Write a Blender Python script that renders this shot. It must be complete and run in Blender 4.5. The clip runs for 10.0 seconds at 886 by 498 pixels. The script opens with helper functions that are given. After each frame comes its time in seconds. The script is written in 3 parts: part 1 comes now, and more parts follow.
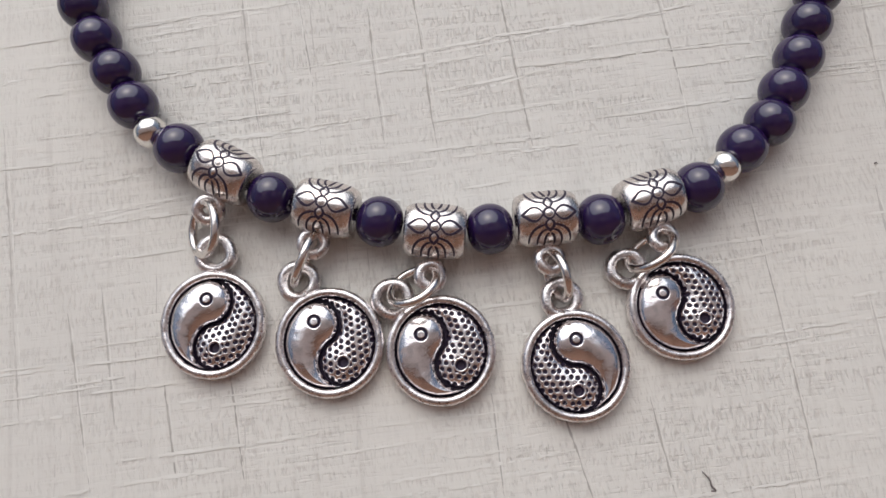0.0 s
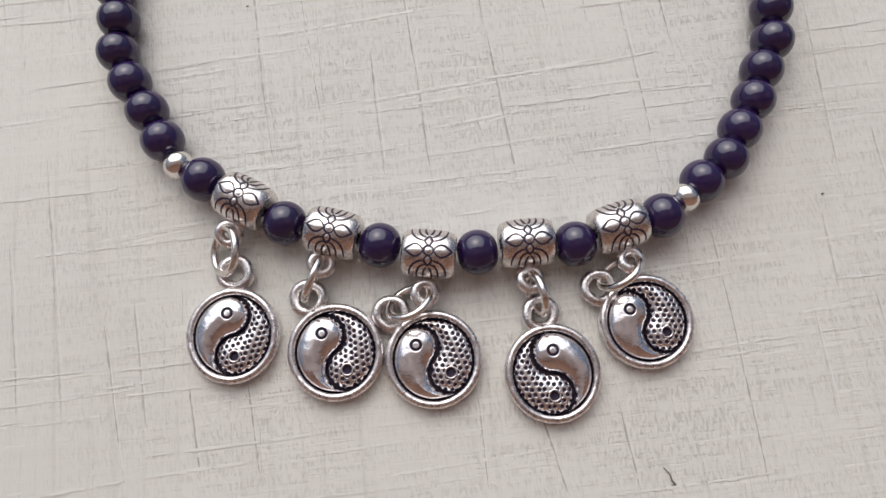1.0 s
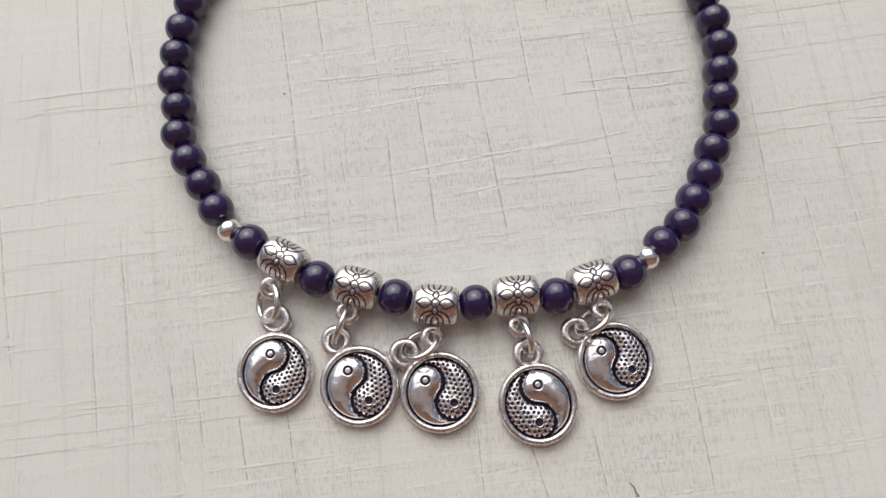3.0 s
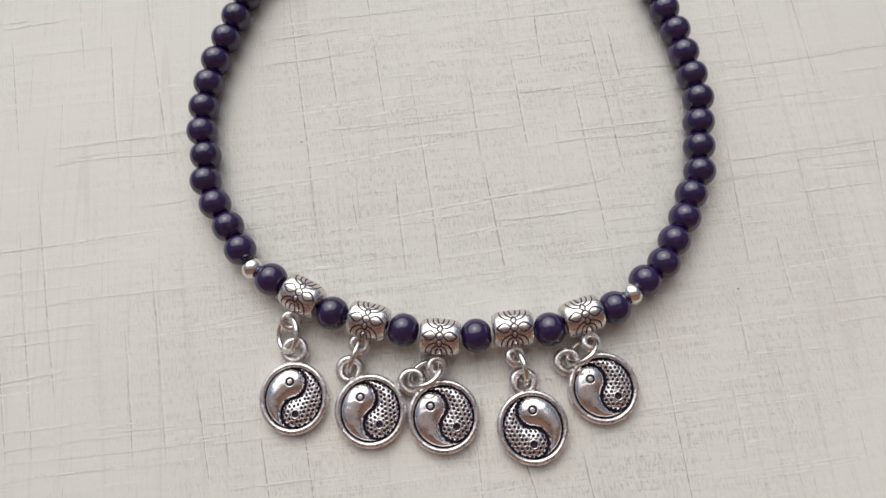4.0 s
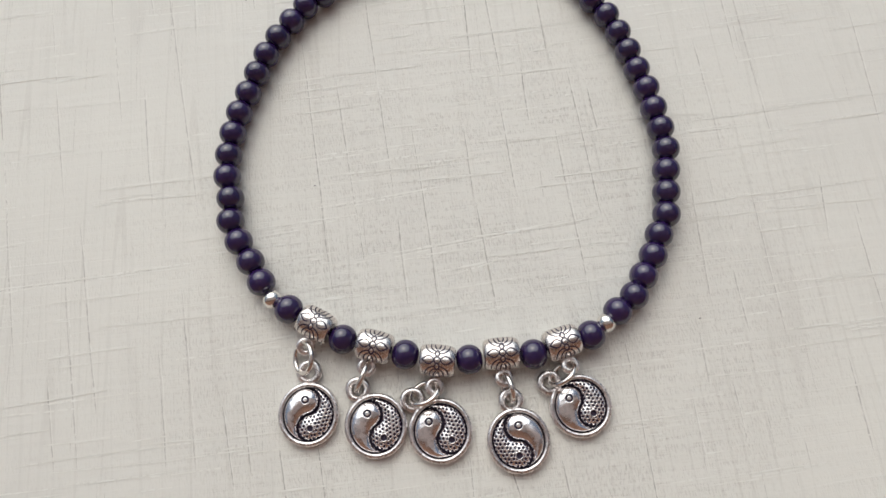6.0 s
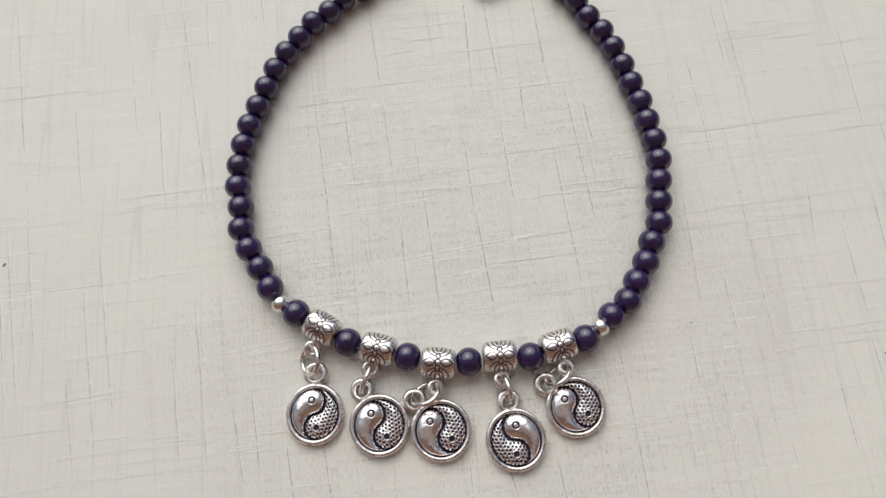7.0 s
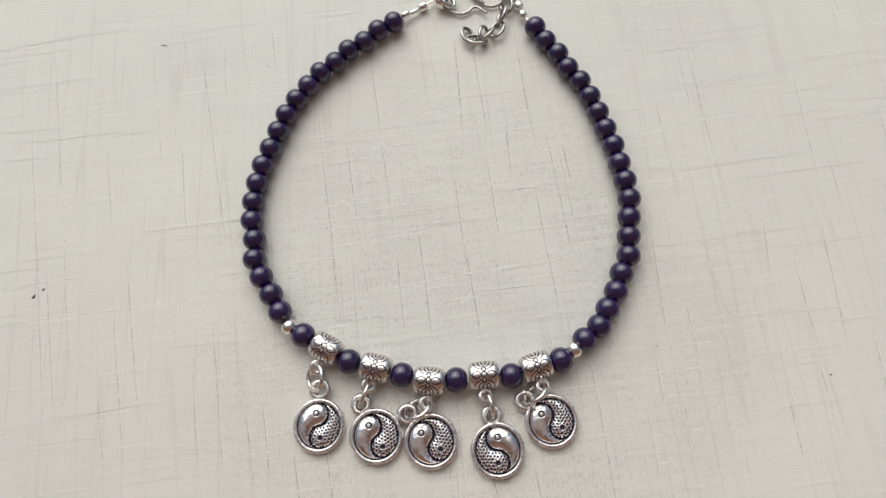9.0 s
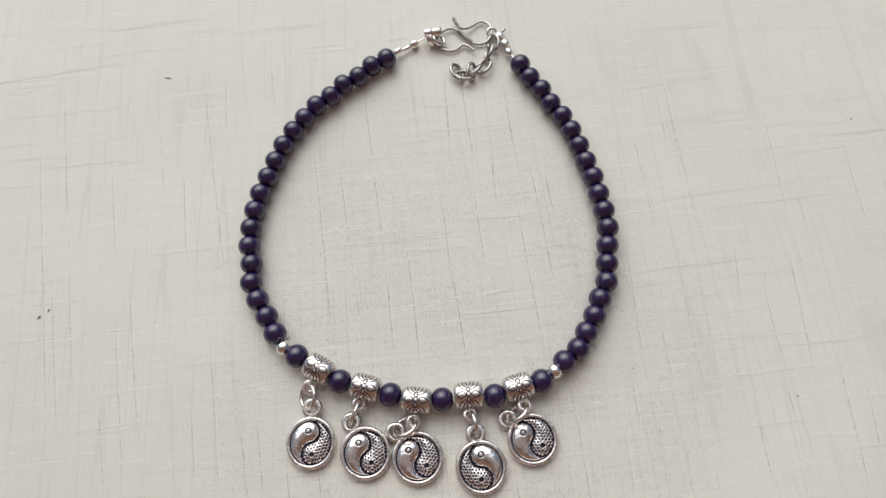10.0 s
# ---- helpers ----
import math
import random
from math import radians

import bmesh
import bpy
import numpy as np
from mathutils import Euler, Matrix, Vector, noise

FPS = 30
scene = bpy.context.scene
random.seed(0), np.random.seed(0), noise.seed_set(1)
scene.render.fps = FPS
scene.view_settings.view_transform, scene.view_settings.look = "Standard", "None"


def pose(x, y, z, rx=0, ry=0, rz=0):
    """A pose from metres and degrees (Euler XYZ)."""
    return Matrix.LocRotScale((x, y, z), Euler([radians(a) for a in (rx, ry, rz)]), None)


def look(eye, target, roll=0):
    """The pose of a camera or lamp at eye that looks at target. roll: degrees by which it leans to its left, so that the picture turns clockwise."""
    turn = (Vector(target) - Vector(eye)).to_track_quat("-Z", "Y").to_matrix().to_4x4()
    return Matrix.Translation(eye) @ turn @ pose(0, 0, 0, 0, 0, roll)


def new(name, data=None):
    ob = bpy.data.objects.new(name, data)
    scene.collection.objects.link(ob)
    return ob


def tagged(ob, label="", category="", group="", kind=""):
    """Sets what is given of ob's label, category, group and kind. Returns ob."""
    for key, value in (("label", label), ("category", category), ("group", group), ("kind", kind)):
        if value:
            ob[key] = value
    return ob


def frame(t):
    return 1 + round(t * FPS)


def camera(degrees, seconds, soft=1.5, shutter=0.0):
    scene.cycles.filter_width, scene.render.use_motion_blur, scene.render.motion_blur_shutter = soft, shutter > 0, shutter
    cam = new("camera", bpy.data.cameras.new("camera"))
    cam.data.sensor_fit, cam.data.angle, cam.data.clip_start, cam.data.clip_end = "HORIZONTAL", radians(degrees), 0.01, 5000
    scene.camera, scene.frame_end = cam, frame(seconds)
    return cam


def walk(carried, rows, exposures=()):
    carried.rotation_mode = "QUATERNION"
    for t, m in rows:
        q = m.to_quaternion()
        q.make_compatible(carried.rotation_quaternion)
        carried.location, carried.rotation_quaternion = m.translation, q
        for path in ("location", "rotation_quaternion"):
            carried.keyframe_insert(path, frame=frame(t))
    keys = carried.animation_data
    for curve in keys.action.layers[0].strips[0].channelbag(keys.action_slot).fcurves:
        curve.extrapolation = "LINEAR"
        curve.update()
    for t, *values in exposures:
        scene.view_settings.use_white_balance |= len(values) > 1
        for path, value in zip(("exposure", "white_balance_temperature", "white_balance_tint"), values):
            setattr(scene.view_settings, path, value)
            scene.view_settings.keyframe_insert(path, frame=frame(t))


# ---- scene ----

cam = camera(68.0, 10.0)
# seconds, eye in metres, then yaw, pitch and roll in degrees
PATH = [
    (0.0, 0.00057, -0.02413, 0.08994, 0.000, -77.712, -1.715),
    (0.5, 0.00147, -0.02426, 0.09483, 0.314, -77.615, -1.901),
    (1.0, 0.00225, -0.02440, 0.10185, 1.303, -77.219, -2.782),
    (1.5, 0.00247, -0.02502, 0.10591, 2.300, -76.682, -3.674),
    (2.0, 0.00189, -0.02507, 0.11147, 2.833, -76.600, -4.207),
    (2.5, 0.00265, -0.02374, 0.11812, 2.938, -76.468, -4.386),
    (4.0, 0.00262, -0.01964, 0.13839, 3.260, -75.265, -4.737),
    (4.5, 0.00311, -0.01899, 0.14508, 3.768, -74.804, -5.217),
    (5.0, 0.00306, -0.01973, 0.14880, 2.928, -74.284, -4.332),
    (5.5, 0.00269, -0.01890, 0.15384, 1.941, -74.545, -3.321),
    (7.0, 0.00447, -0.02084, 0.16479, 3.961, -73.777, -5.210),
    (7.5, 0.00524, -0.02254, 0.16909, 5.425, -73.596, -6.524),
    (8.0, 0.00711, -0.02179, 0.17470, 6.021, -73.678, -7.132),
    (8.5, 0.00719, -0.02283, 0.17960, 6.273, -73.480, -7.178),
    (9.0, 0.00928, -0.02091, 0.18535, 5.713, -72.922, -6.579),
    (9.5, 0.01105, -0.02140, 0.19161, 4.371, -72.102, -5.135),
    (10.0, 0.01191, -0.02198, 0.19557, 3.946, -71.332, -4.531),
]


def aim(x, y, z, yaw, pitch, roll):
    """The pose of a camera at x, y, z by its yaw to the left, pitch up and roll."""
    a, b, c = radians(yaw), radians(pitch), radians(roll)
    ahead = Vector((-math.sin(a) * math.cos(b), math.cos(a) * math.cos(b), math.sin(b)))
    level = Vector((math.cos(a), math.sin(a), 0))
    above = level.cross(ahead)
    right = math.cos(c) * level + math.sin(c) * above
    up = math.cos(c) * above - math.sin(c) * level
    m = Matrix((right, up, -ahead)).transposed().to_4x4()
    m.translation = (x, y, z)
    return m


walk(cam, [(t, aim(*row)) for t, *row in PATH], [(0.0, 0.05, 5960, 6.4), (2.0, 0.15, 6020, 4.8), (4.5, 0.16, 6010, 2.4), (10.0, 0.15, 6050, 0.8)])

# ---- light: a bright hazy sky ahead, cut off overhead by an added unseen ceiling ----
world = bpy.data.worlds.new("sky")
scene.world = world
world.use_nodes = True
wn = world.node_tree
sky = wn.nodes.new("ShaderNodeTexSky")
sky.sky_type, sky.sun_disc = "NISHITA", False
sky.sun_elevation, sky.sun_rotation = radians(48), radians(-16)
sky.air_density, sky.dust_density, sky.ozone_density = 0.8, 6.0, 1.0
wn.links.new(sky.outputs[0], wn.nodes["Background"].inputs[0])
wn.nodes["Background"].inputs[1].default_value = 0.07
sun = new("sun", bpy.data.lights.new("sun", "SUN"))
sun.data.energy, sun.data.angle, sun.data.color = 1.5, radians(80), (1.0, 0.98, 0.96)
sun.matrix_world = look((-0.5, 1.75, 2.0), (0, 0, 0))

MM = 0.001


# ---- materials ----
def material(name, colour, rough=0.5, metal=0.0, ior=1.5):
    m = bpy.data.materials.new(name)
    m.use_nodes = True
    b = m.node_tree.nodes["Principled BSDF"]
    b.inputs["Base Color"].default_value = (*colour, 1)
    b.inputs["Roughness"].default_value = rough
    b.inputs["Metallic"].default_value = metal
    b.inputs["IOR"].default_value = ior
    return m, m.node_tree, b


def noise_node(nt, scale, detail=3.0, rough=0.55, vector=None):
    n = nt.nodes.new("ShaderNodeTexNoise")
    n.inputs["Scale"].default_value, n.inputs["Detail"].default_value, n.inputs["Roughness"].default_value = scale, detail, rough
    if vector is not None:
        nt.links.new(vector, n.inputs["Vector"])
    return n.outputs["Fac"]


def ramp(nt, fac, stops):
    r = nt.nodes.new("ShaderNodeValToRGB")
    while len(r.color_ramp.elements) < len(stops):
        r.color_ramp.elements.new(0.5)
    for e, (p, c) in zip(r.color_ramp.elements, stops):
        e.position, e.color = p, (*c, 1) if len(c) == 3 else c
    nt.links.new(fac, r.inputs[0])
    return r.outputs[0]


def calc(nt, op, a, b, clamp=False):
    n = nt.nodes.new("ShaderNodeMath")
    n.operation, n.use_clamp = op, clamp
    for socket, v in zip(n.inputs, (a, b)):
        if isinstance(v, (int, float)):
            socket.default_value = v
        else:
            nt.links.new(v, socket)
    return n.outputs[0]


def blend(nt, fac, a, b):
    n = nt.nodes.new("ShaderNodeMix")
    n.data_type = "RGBA"
    for key, v in ((0, fac), (6, a), (7, b)):
        if isinstance(v, (tuple, float)):
            n.inputs[key].default_value = (*v, 1) if isinstance(v, tuple) else v
        else:
            nt.links.new(v, n.inputs[key])
    return n.outputs[2]


def bump(nt, b, height, strength, distance):
    n = nt.nodes.new("ShaderNodeBump")
    n.inputs["Strength"].default_value, n.inputs["Distance"].default_value = strength, distance
    nt.links.new(height, n.inputs["Height"])
    nt.links.new(n.outputs[0], b.inputs["Normal"])


def coords(nt, scale=(1, 1, 1), turn=0.0):
    c = nt.nodes.new("ShaderNodeTexCoord")
    out = c.outputs["Object"]
    for key, value in (("Rotation", (0, 0, turn)), ("Scale", scale)):
        m = nt.nodes.new("ShaderNodeMapping")
        m.inputs[key].default_value = value
        nt.links.new(out, m.inputs["Vector"])
        out = m.outputs[0]
    return out


def silver(name, colour, rough, tarnish):
    """Antiqued cast silver: soft scratches, grain and a thin uneven tarnish."""
    m, nt, b = material(name, colour, rough, 1.0)
    grain = noise_node(nt, 2600, 4, 0.6, coords(nt))
    patch = noise_node(nt, 620, 4, 0.65, coords(nt))
    stain = ramp(nt, patch, [(0.46, (0, 0, 0)), (0.66, (1, 1, 1))])
    dark = tuple(v * 0.34 for v in colour)
    nt.links.new(blend(nt, calc(nt, "MULTIPLY", stain, tarnish), colour, dark), b.inputs["Base Color"])
    nt.links.new(calc(nt, "ADD", calc(nt, "MULTIPLY", grain, 0.22), rough - 0.09), b.inputs["Roughness"])
    both = calc(nt, "ADD", grain, calc(nt, "MULTIPLY", patch, 2.0))
    bump(nt, b, both, 0.42, 0.00006)
    return m


SILVER = silver("antique_silver", (0.94, 0.90, 0.90), 0.17, 0.4)
BARREL_SILVER = silver("dull_cast_silver", (0.80, 0.74, 0.71), 0.23, 0.45)
DOT_SILVER = silver("stippled_silver", (0.94, 0.905, 0.905), 0.19, 0.3)
RIM_SILVER = silver("worn_silver_edge", (0.86, 0.81, 0.80), 0.27, 0.6)
WIRE_SILVER = silver("silver_wire", (0.84, 0.79, 0.75), 0.17, 0.35)
CLASP_SILVER = silver("aged_steel_wire", (0.50, 0.47, 0.45), 0.22, 0.6)
BALL_SILVER = silver("polished_silver", (0.90, 0.87, 0.83), 0.13, 0.1)
PATINA, nt, b = material("black_oxide", (0.030, 0.019, 0.042), 0.5, 0.2)
bump(nt, b, noise_node(nt, 3000, 3, 0.6, coords(nt)), 0.4, 0.00005)
BLACK, nt, b = material("black_glass", (0.012, 0.008, 0.032), 0.03, 0.0, 1.68)
info = nt.nodes.new("ShaderNodeObjectInfo")
nt.links.new(blend(nt, info.outputs["Random"], (0.018, 0.008, 0.050), (0.024, 0.010, 0.066)), b.inputs["Base Color"])
nt.links.new(calc(nt, "ADD", calc(nt, "MULTIPLY", noise_node(nt, 900, 3, 0.6, coords(nt)), 0.012), 0.001), b.inputs["Roughness"])
bump(nt, b, noise_node(nt, 420, 2, 0.5, coords(nt)), 0.07, 0.00008)

TURN = radians(5.5)


def card_material():
    """Pale embossed card: long streaks in two directions and patches of fine woven dashes, their relief also shaded in
    the colour.
    """
    m, nt, b = material("linen_card", (0.78, 0.755, 0.70), 0.62)
    cloud = noise_node(nt, 14, 4, 0.6, coords(nt))
    tone = ramp(nt, cloud, [(0.3, (0.745, 0.72, 0.675)), (0.7, (0.80, 0.775, 0.72))])
    up_fine = noise_node(nt, 1.0, 2, 0.5, coords(nt, (2500, 620, 1), -TURN))
    up_wide = noise_node(nt, 1.0, 3, 0.6, coords(nt, (520, 26, 1), -TURN))
    across_fine = noise_node(nt, 1.0, 2, 0.5, coords(nt, (260, 2600, 1), -TURN))
    across_wide = noise_node(nt, 1.0, 3, 0.6, coords(nt, (30, 620, 1), -TURN))
    away = nt.nodes.new("ShaderNodeVectorMath")
    away.operation = "DISTANCE"
    nt.links.new(coords(nt), away.inputs[0])
    away.inputs[1].default_value = (0.012, 0.012, 0)
    # dashes stand out most round the centre, less further out
    worn = ramp(nt, calc(nt, "MULTIPLY", away.outputs["Value"], 10.0), [(0.5, (1, 1, 1)), (0.95, (0.25, 0.25, 0.25))])
    patch = calc(nt, "MULTIPLY", ramp(nt, noise_node(nt, 40, 3, 0.6, coords(nt)), [(0.32, (0.35, 0.35, 0.35)), (0.56, (1, 1, 1))]), worn)
    rows = ramp(nt, noise_node(nt, 1.0, 2, 0.5, coords(nt, (45, 800, 1), -TURN)), [(0.40, (0.2, 0.2, 0.2)), (0.56, (1, 1, 1))])
    dashes = calc(nt, "MULTIPLY", calc(nt, "MULTIPLY", ramp(nt, up_fine, [(0.38, (1, 1, 1)), (0.52, (0, 0, 0))]), rows), patch)
    weft = calc(nt, "MULTIPLY", ramp(nt, across_fine, [(0.30, (1, 1, 1)), (0.46, (0, 0, 0))]), patch)
    lines = []
    for stretch, cut, offset in (((150, 5, 1), (40, 30, 1), 0.030), ((330, 9, 1), (90, 45, 1), 0.045), ((5, 190, 1), (24, 60, 1), 0.034), ((8, 420, 1), (40, 110, 1), 0.055)):
        level = calc(nt, "ABSOLUTE", calc(nt, "SUBTRACT", noise_node(nt, 1.0, 0, 0.5, coords(nt, stretch, -TURN)), 0.5), 0)
        thin = ramp(nt, calc(nt, "DIVIDE", level, offset), [(0.35, (1, 1, 1)), (1.0, (0, 0, 0))])
        lines.append(calc(nt, "MULTIPLY", thin, ramp(nt, noise_node(nt, 1.0, 2, 0.5, coords(nt, cut, -TURN)), [(0.40, (0.05, 0.05, 0.05)), (0.58, (1, 1, 1))])))
    long_up = calc(nt, "ADD", lines[0], calc(nt, "MULTIPLY", lines[1], 0.5))
    long_across = calc(nt, "ADD", lines[2], calc(nt, "MULTIPLY", lines[3], 0.6))
    weave = calc(nt, "MULTIPLY", calc(nt, "ADD", dashes, calc(nt, "MULTIPLY", weft, 0.5)), 0.75)
    marks = calc(nt, "ADD", weave, calc(nt, "MULTIPLY", long_up, 0.3), True)
    soft = calc(nt, "MULTIPLY", ramp(nt, up_wide, [(0.36, (1, 1, 1)), (0.6, (0, 0, 0))]), 0.035)
    soft = calc(nt, "ADD", soft, calc(nt, "MULTIPLY", ramp(nt, across_wide, [(0.36, (1, 1, 1)), (0.6, (0, 0, 0))]), 0.04))
    # dashes and streaks darkened in colour for the shade of the embossing
    dark = blend(nt, calc(nt, "ADD", calc(nt, "MULTIPLY", marks, 0.55), soft, True), tone, (0.50, 0.46, 0.42))
    # lines across the grain painted paler, like ridges catching light
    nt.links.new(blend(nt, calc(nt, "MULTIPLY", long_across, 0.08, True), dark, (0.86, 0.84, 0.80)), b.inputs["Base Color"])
    marks = calc(nt, "SUBTRACT", marks, calc(nt, "MULTIPLY", long_across, 0.15))
    relief = calc(nt, "SUBTRACT", calc(nt, "MULTIPLY", noise_node(nt, 900, 4, 0.6, coords(nt)), 0.25), marks)
    bump(nt, b, relief, 0.8, 0.00013)
    return m


CARD = card_material()
# folds tinted paler than the card, for the light they catch
RIDGE_LIT, nt, b = material("ridge_lit_card", (0.84, 0.82, 0.77), 0.6)
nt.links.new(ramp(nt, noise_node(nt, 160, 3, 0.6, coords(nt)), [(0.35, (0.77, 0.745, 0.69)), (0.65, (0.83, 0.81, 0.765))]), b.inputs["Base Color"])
# darker card colour that paints the shade inside a groove
CREASE_SHADE, nt, b = material("crease_shade_card", (0.47, 0.43, 0.39), 0.75)
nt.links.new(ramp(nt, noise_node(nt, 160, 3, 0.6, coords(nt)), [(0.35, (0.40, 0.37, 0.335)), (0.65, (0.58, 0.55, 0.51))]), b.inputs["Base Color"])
# the same painted groove shade, weaker
FAINT_SHADE, nt, b = material("faint_crease_shade", (0.6, 0.57, 0.53), 0.75)
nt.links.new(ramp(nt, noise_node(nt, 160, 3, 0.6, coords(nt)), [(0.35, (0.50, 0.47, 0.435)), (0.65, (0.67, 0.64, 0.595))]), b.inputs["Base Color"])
WALL, nt, b = material("unseen_wall_brown", (0.30, 0.17, 0.11), 0.7)
nt.links.new(ramp(nt, noise_node(nt, 3, 5, 0.6, coords(nt)), [(0.3, (0.22, 0.115, 0.075)), (0.7, (0.32, 0.175, 0.115))]), b.inputs["Base Color"])
# for the added ceiling: pale, so flat silver mirrors a mid grey
SKY_BLOCK, nt, b = material("unseen_ceiling_pale", (0.22, 0.17, 0.16), 0.8)
nt.links.new(ramp(nt, noise_node(nt, 4, 5, 0.6, coords(nt)), [(0.3, (0.74, 0.67, 0.665)), (0.7, (0.82, 0.75, 0.745))]), b.inputs["Base Color"])
# unseen floor, made pale to bounce light onto the ceiling
GROUND, nt, b = material("pale_bounce_floor", (0.32, 0.30, 0.28), 0.8)
nt.links.new(ramp(nt, noise_node(nt, 6, 6, 0.6, coords(nt)), [(0.3, (0.46, 0.445, 0.43)), (0.7, (0.57, 0.55, 0.53))]), b.inputs["Base Color"])
SPECK, nt, b = material("dark_dust", (0.07, 0.06, 0.05), 0.8)
FIBRE, nt, b = material("grey_fibre", (0.20, 0.175, 0.165), 0.85)


# ---- mesh helpers ----
def part(name, bm, mat, parent=None, label="", m=None, smooth=True):
    me = bpy.data.meshes.new(name)
    bm.to_mesh(me)
    bm.free()
    return place(name, me, mat, parent, label, m, smooth)


def place(name, me, mat=None, parent=None, label="", m=None, smooth=True):
    if mat is not None and not me.materials:
        me.materials.append(mat)
    if smooth:
        me.polygons.foreach_set("use_smooth", [True] * len(me.polygons))
    ob = new(name, me)
    ob.parent = parent
    if m is not None:
        ob.matrix_basis = m
    return tagged(ob, label)


def lathe(profile, segments=32, closed=False):
    """A body turned round the x axis from (x, radius) pairs, in metres."""
    bm = bmesh.new()
    rings = []
    for x, r in profile:
        rings.append([bm.verts.new((x, r * math.cos(2 * math.pi * i / segments), r * math.sin(2 * math.pi * i / segments))) for i in range(segments)])
    pairs = list(zip(rings, rings[1:])) + ([(rings[-1], rings[0])] if closed else [])
    for a, b2 in pairs:
        for i in range(segments):
            j = (i + 1) % segments
            bm.faces.new((a[i], b2[i], b2[j], a[j]))
    bmesh.ops.recalc_face_normals(bm, faces=bm.faces)
    return bm


def smooth_path(points, steps=8, closed=False):
    """A Catmull-Rom line through the points."""
    p = [Vector(v) for v in points]
    n = len(p)
    out = []
    for i in range(n if closed else n - 1):
        a, b2 = p[i], p[(i + 1) % n]
        before = p[i - 1] if closed or i else a
        after = p[(i + 2) % n] if closed or i + 2 < n else b2
        for k in range(steps):
            t = k / steps
            out.append(0.5 * ((2 * a) + (b2 - before) * t + (2 * before - 5 * a + 4 * b2 - after) * t * t + (3 * a - before - 3 * b2 + after) * t ** 3))
    if not closed:
        out.append(p[-1])
    return out


def tube(bm, path, radius, sides=10, closed=False, flat=1.0):
    """A round wire along a path."""
    n = len(path)
    rings, normal = [], None
    for i, p in enumerate(path):
        a = path[i - 1] if closed or i else p
        c = path[(i + 1) % n] if closed or i + 1 < n else p
        tangent = (c - a).normalized()
        if normal is None:
            normal = tangent.orthogonal() if abs(tangent.z) > 0.9 else tangent.cross(Vector((0, 0, 1)))
        normal = (normal - tangent * normal.dot(tangent)).normalized()
        other = tangent.cross(normal)
        r = radius(i / max(1, n - 1)) if callable(radius) else radius
        rings.append([bm.verts.new(p + r * (math.cos(2 * math.pi * k / sides) * normal + flat * math.sin(2 * math.pi * k / sides) * other)) for k in range(sides)])
    for a, c in zip(rings, rings[1:] + (rings[:1] if closed else [])):
        for k in range(sides):
            j = (k + 1) % sides
            bm.faces.new((a[k], a[j], c[j], c[k]))
    if not closed:
        bm.faces.new(rings[0][::-1])
        bm.faces.new(rings[-1])
    bmesh.ops.recalc_face_normals(bm, faces=bm.faces)
    return bm


def ring(major, minor, rough=0.0, segments=40, sides=12, stretch=1.0, seed=0):
    """A wire ring in the xy plane, a little uneven."""
    rnd = random.Random(seed)
    w = [rnd.uniform(0, 6.28) for _ in range(3)]
    path = []
    for i in range(segments):
        a = 2 * math.pi * i / segments
        r = major * (1 + rough * (math.sin(3 * a + w[0]) + 0.6 * math.sin(5 * a + w[1])))
        path.append(Vector((r * math.cos(a), r * stretch * math.sin(a), rough * major * math.sin(2 * a + w[2]))))
    return tube(bmesh.new(), path, minor, sides, True)


def slab(x0, y0, z0, x1, y1, z1, edge=0.0):
    bm = bmesh.new()
    bmesh.ops.create_cube(bm, size=1)
    for v in bm.verts:
        v.co = Vector((x1 if v.co.x > 0 else x0, y1 if v.co.y > 0 else y0, z1 if v.co.z > 0 else z0))
    if edge:
        bmesh.ops.bevel(bm, geom=list(bm.edges), offset=edge, segments=2, affect="EDGES")
    return bm


# ---- the setting ----
def setting(name, bm, mat, label, category):
    return tagged(part(name, bm, mat, smooth=False), label, category, kind="structure")


bm = bmesh.new()
bmesh.ops.create_grid(bm, x_segments=8, y_segments=8, size=400)
bmesh.ops.translate(bm, verts=bm.verts, vec=(0, 0, -0.0006))
setting("ground", bm, GROUND, "unseen pale floor running out to the open, bouncing light upwards", "ground")
# unseen wall added to give the silver its brown reflections
wall = setting("unseen_wall", slab(-5.0, -0.2, 0.0, 5.0, 0.0, 2.5, 0.003), WALL, "unseen plain brown wall, added behind the card for its reflection", "wall")
# unseen ceiling added to keep the overhead sky off beads and silver
sky_block = setting("ceiling", slab(-5.0, -0.2, 2.5, 5.0, 1.72, 2.65, 0.003), SKY_BLOCK, "unseen pale pinkish grey ceiling, added to block the overhead sky", "ceiling")
wall.matrix_basis = sky_block.matrix_basis = pose(0, -1.1, 0, 0, 0, 7)

# the card that everything lies on
card = tagged(part("card_sheet", slab(-0.40, -0.40, -0.0005, 0.40, 0.40, 0.0), CARD, smooth=False, m=pose(0, 0, 0, 0, 0, 0)),
              "pale cream card with an embossed linen texture, lying flat", "card", kind="structure")

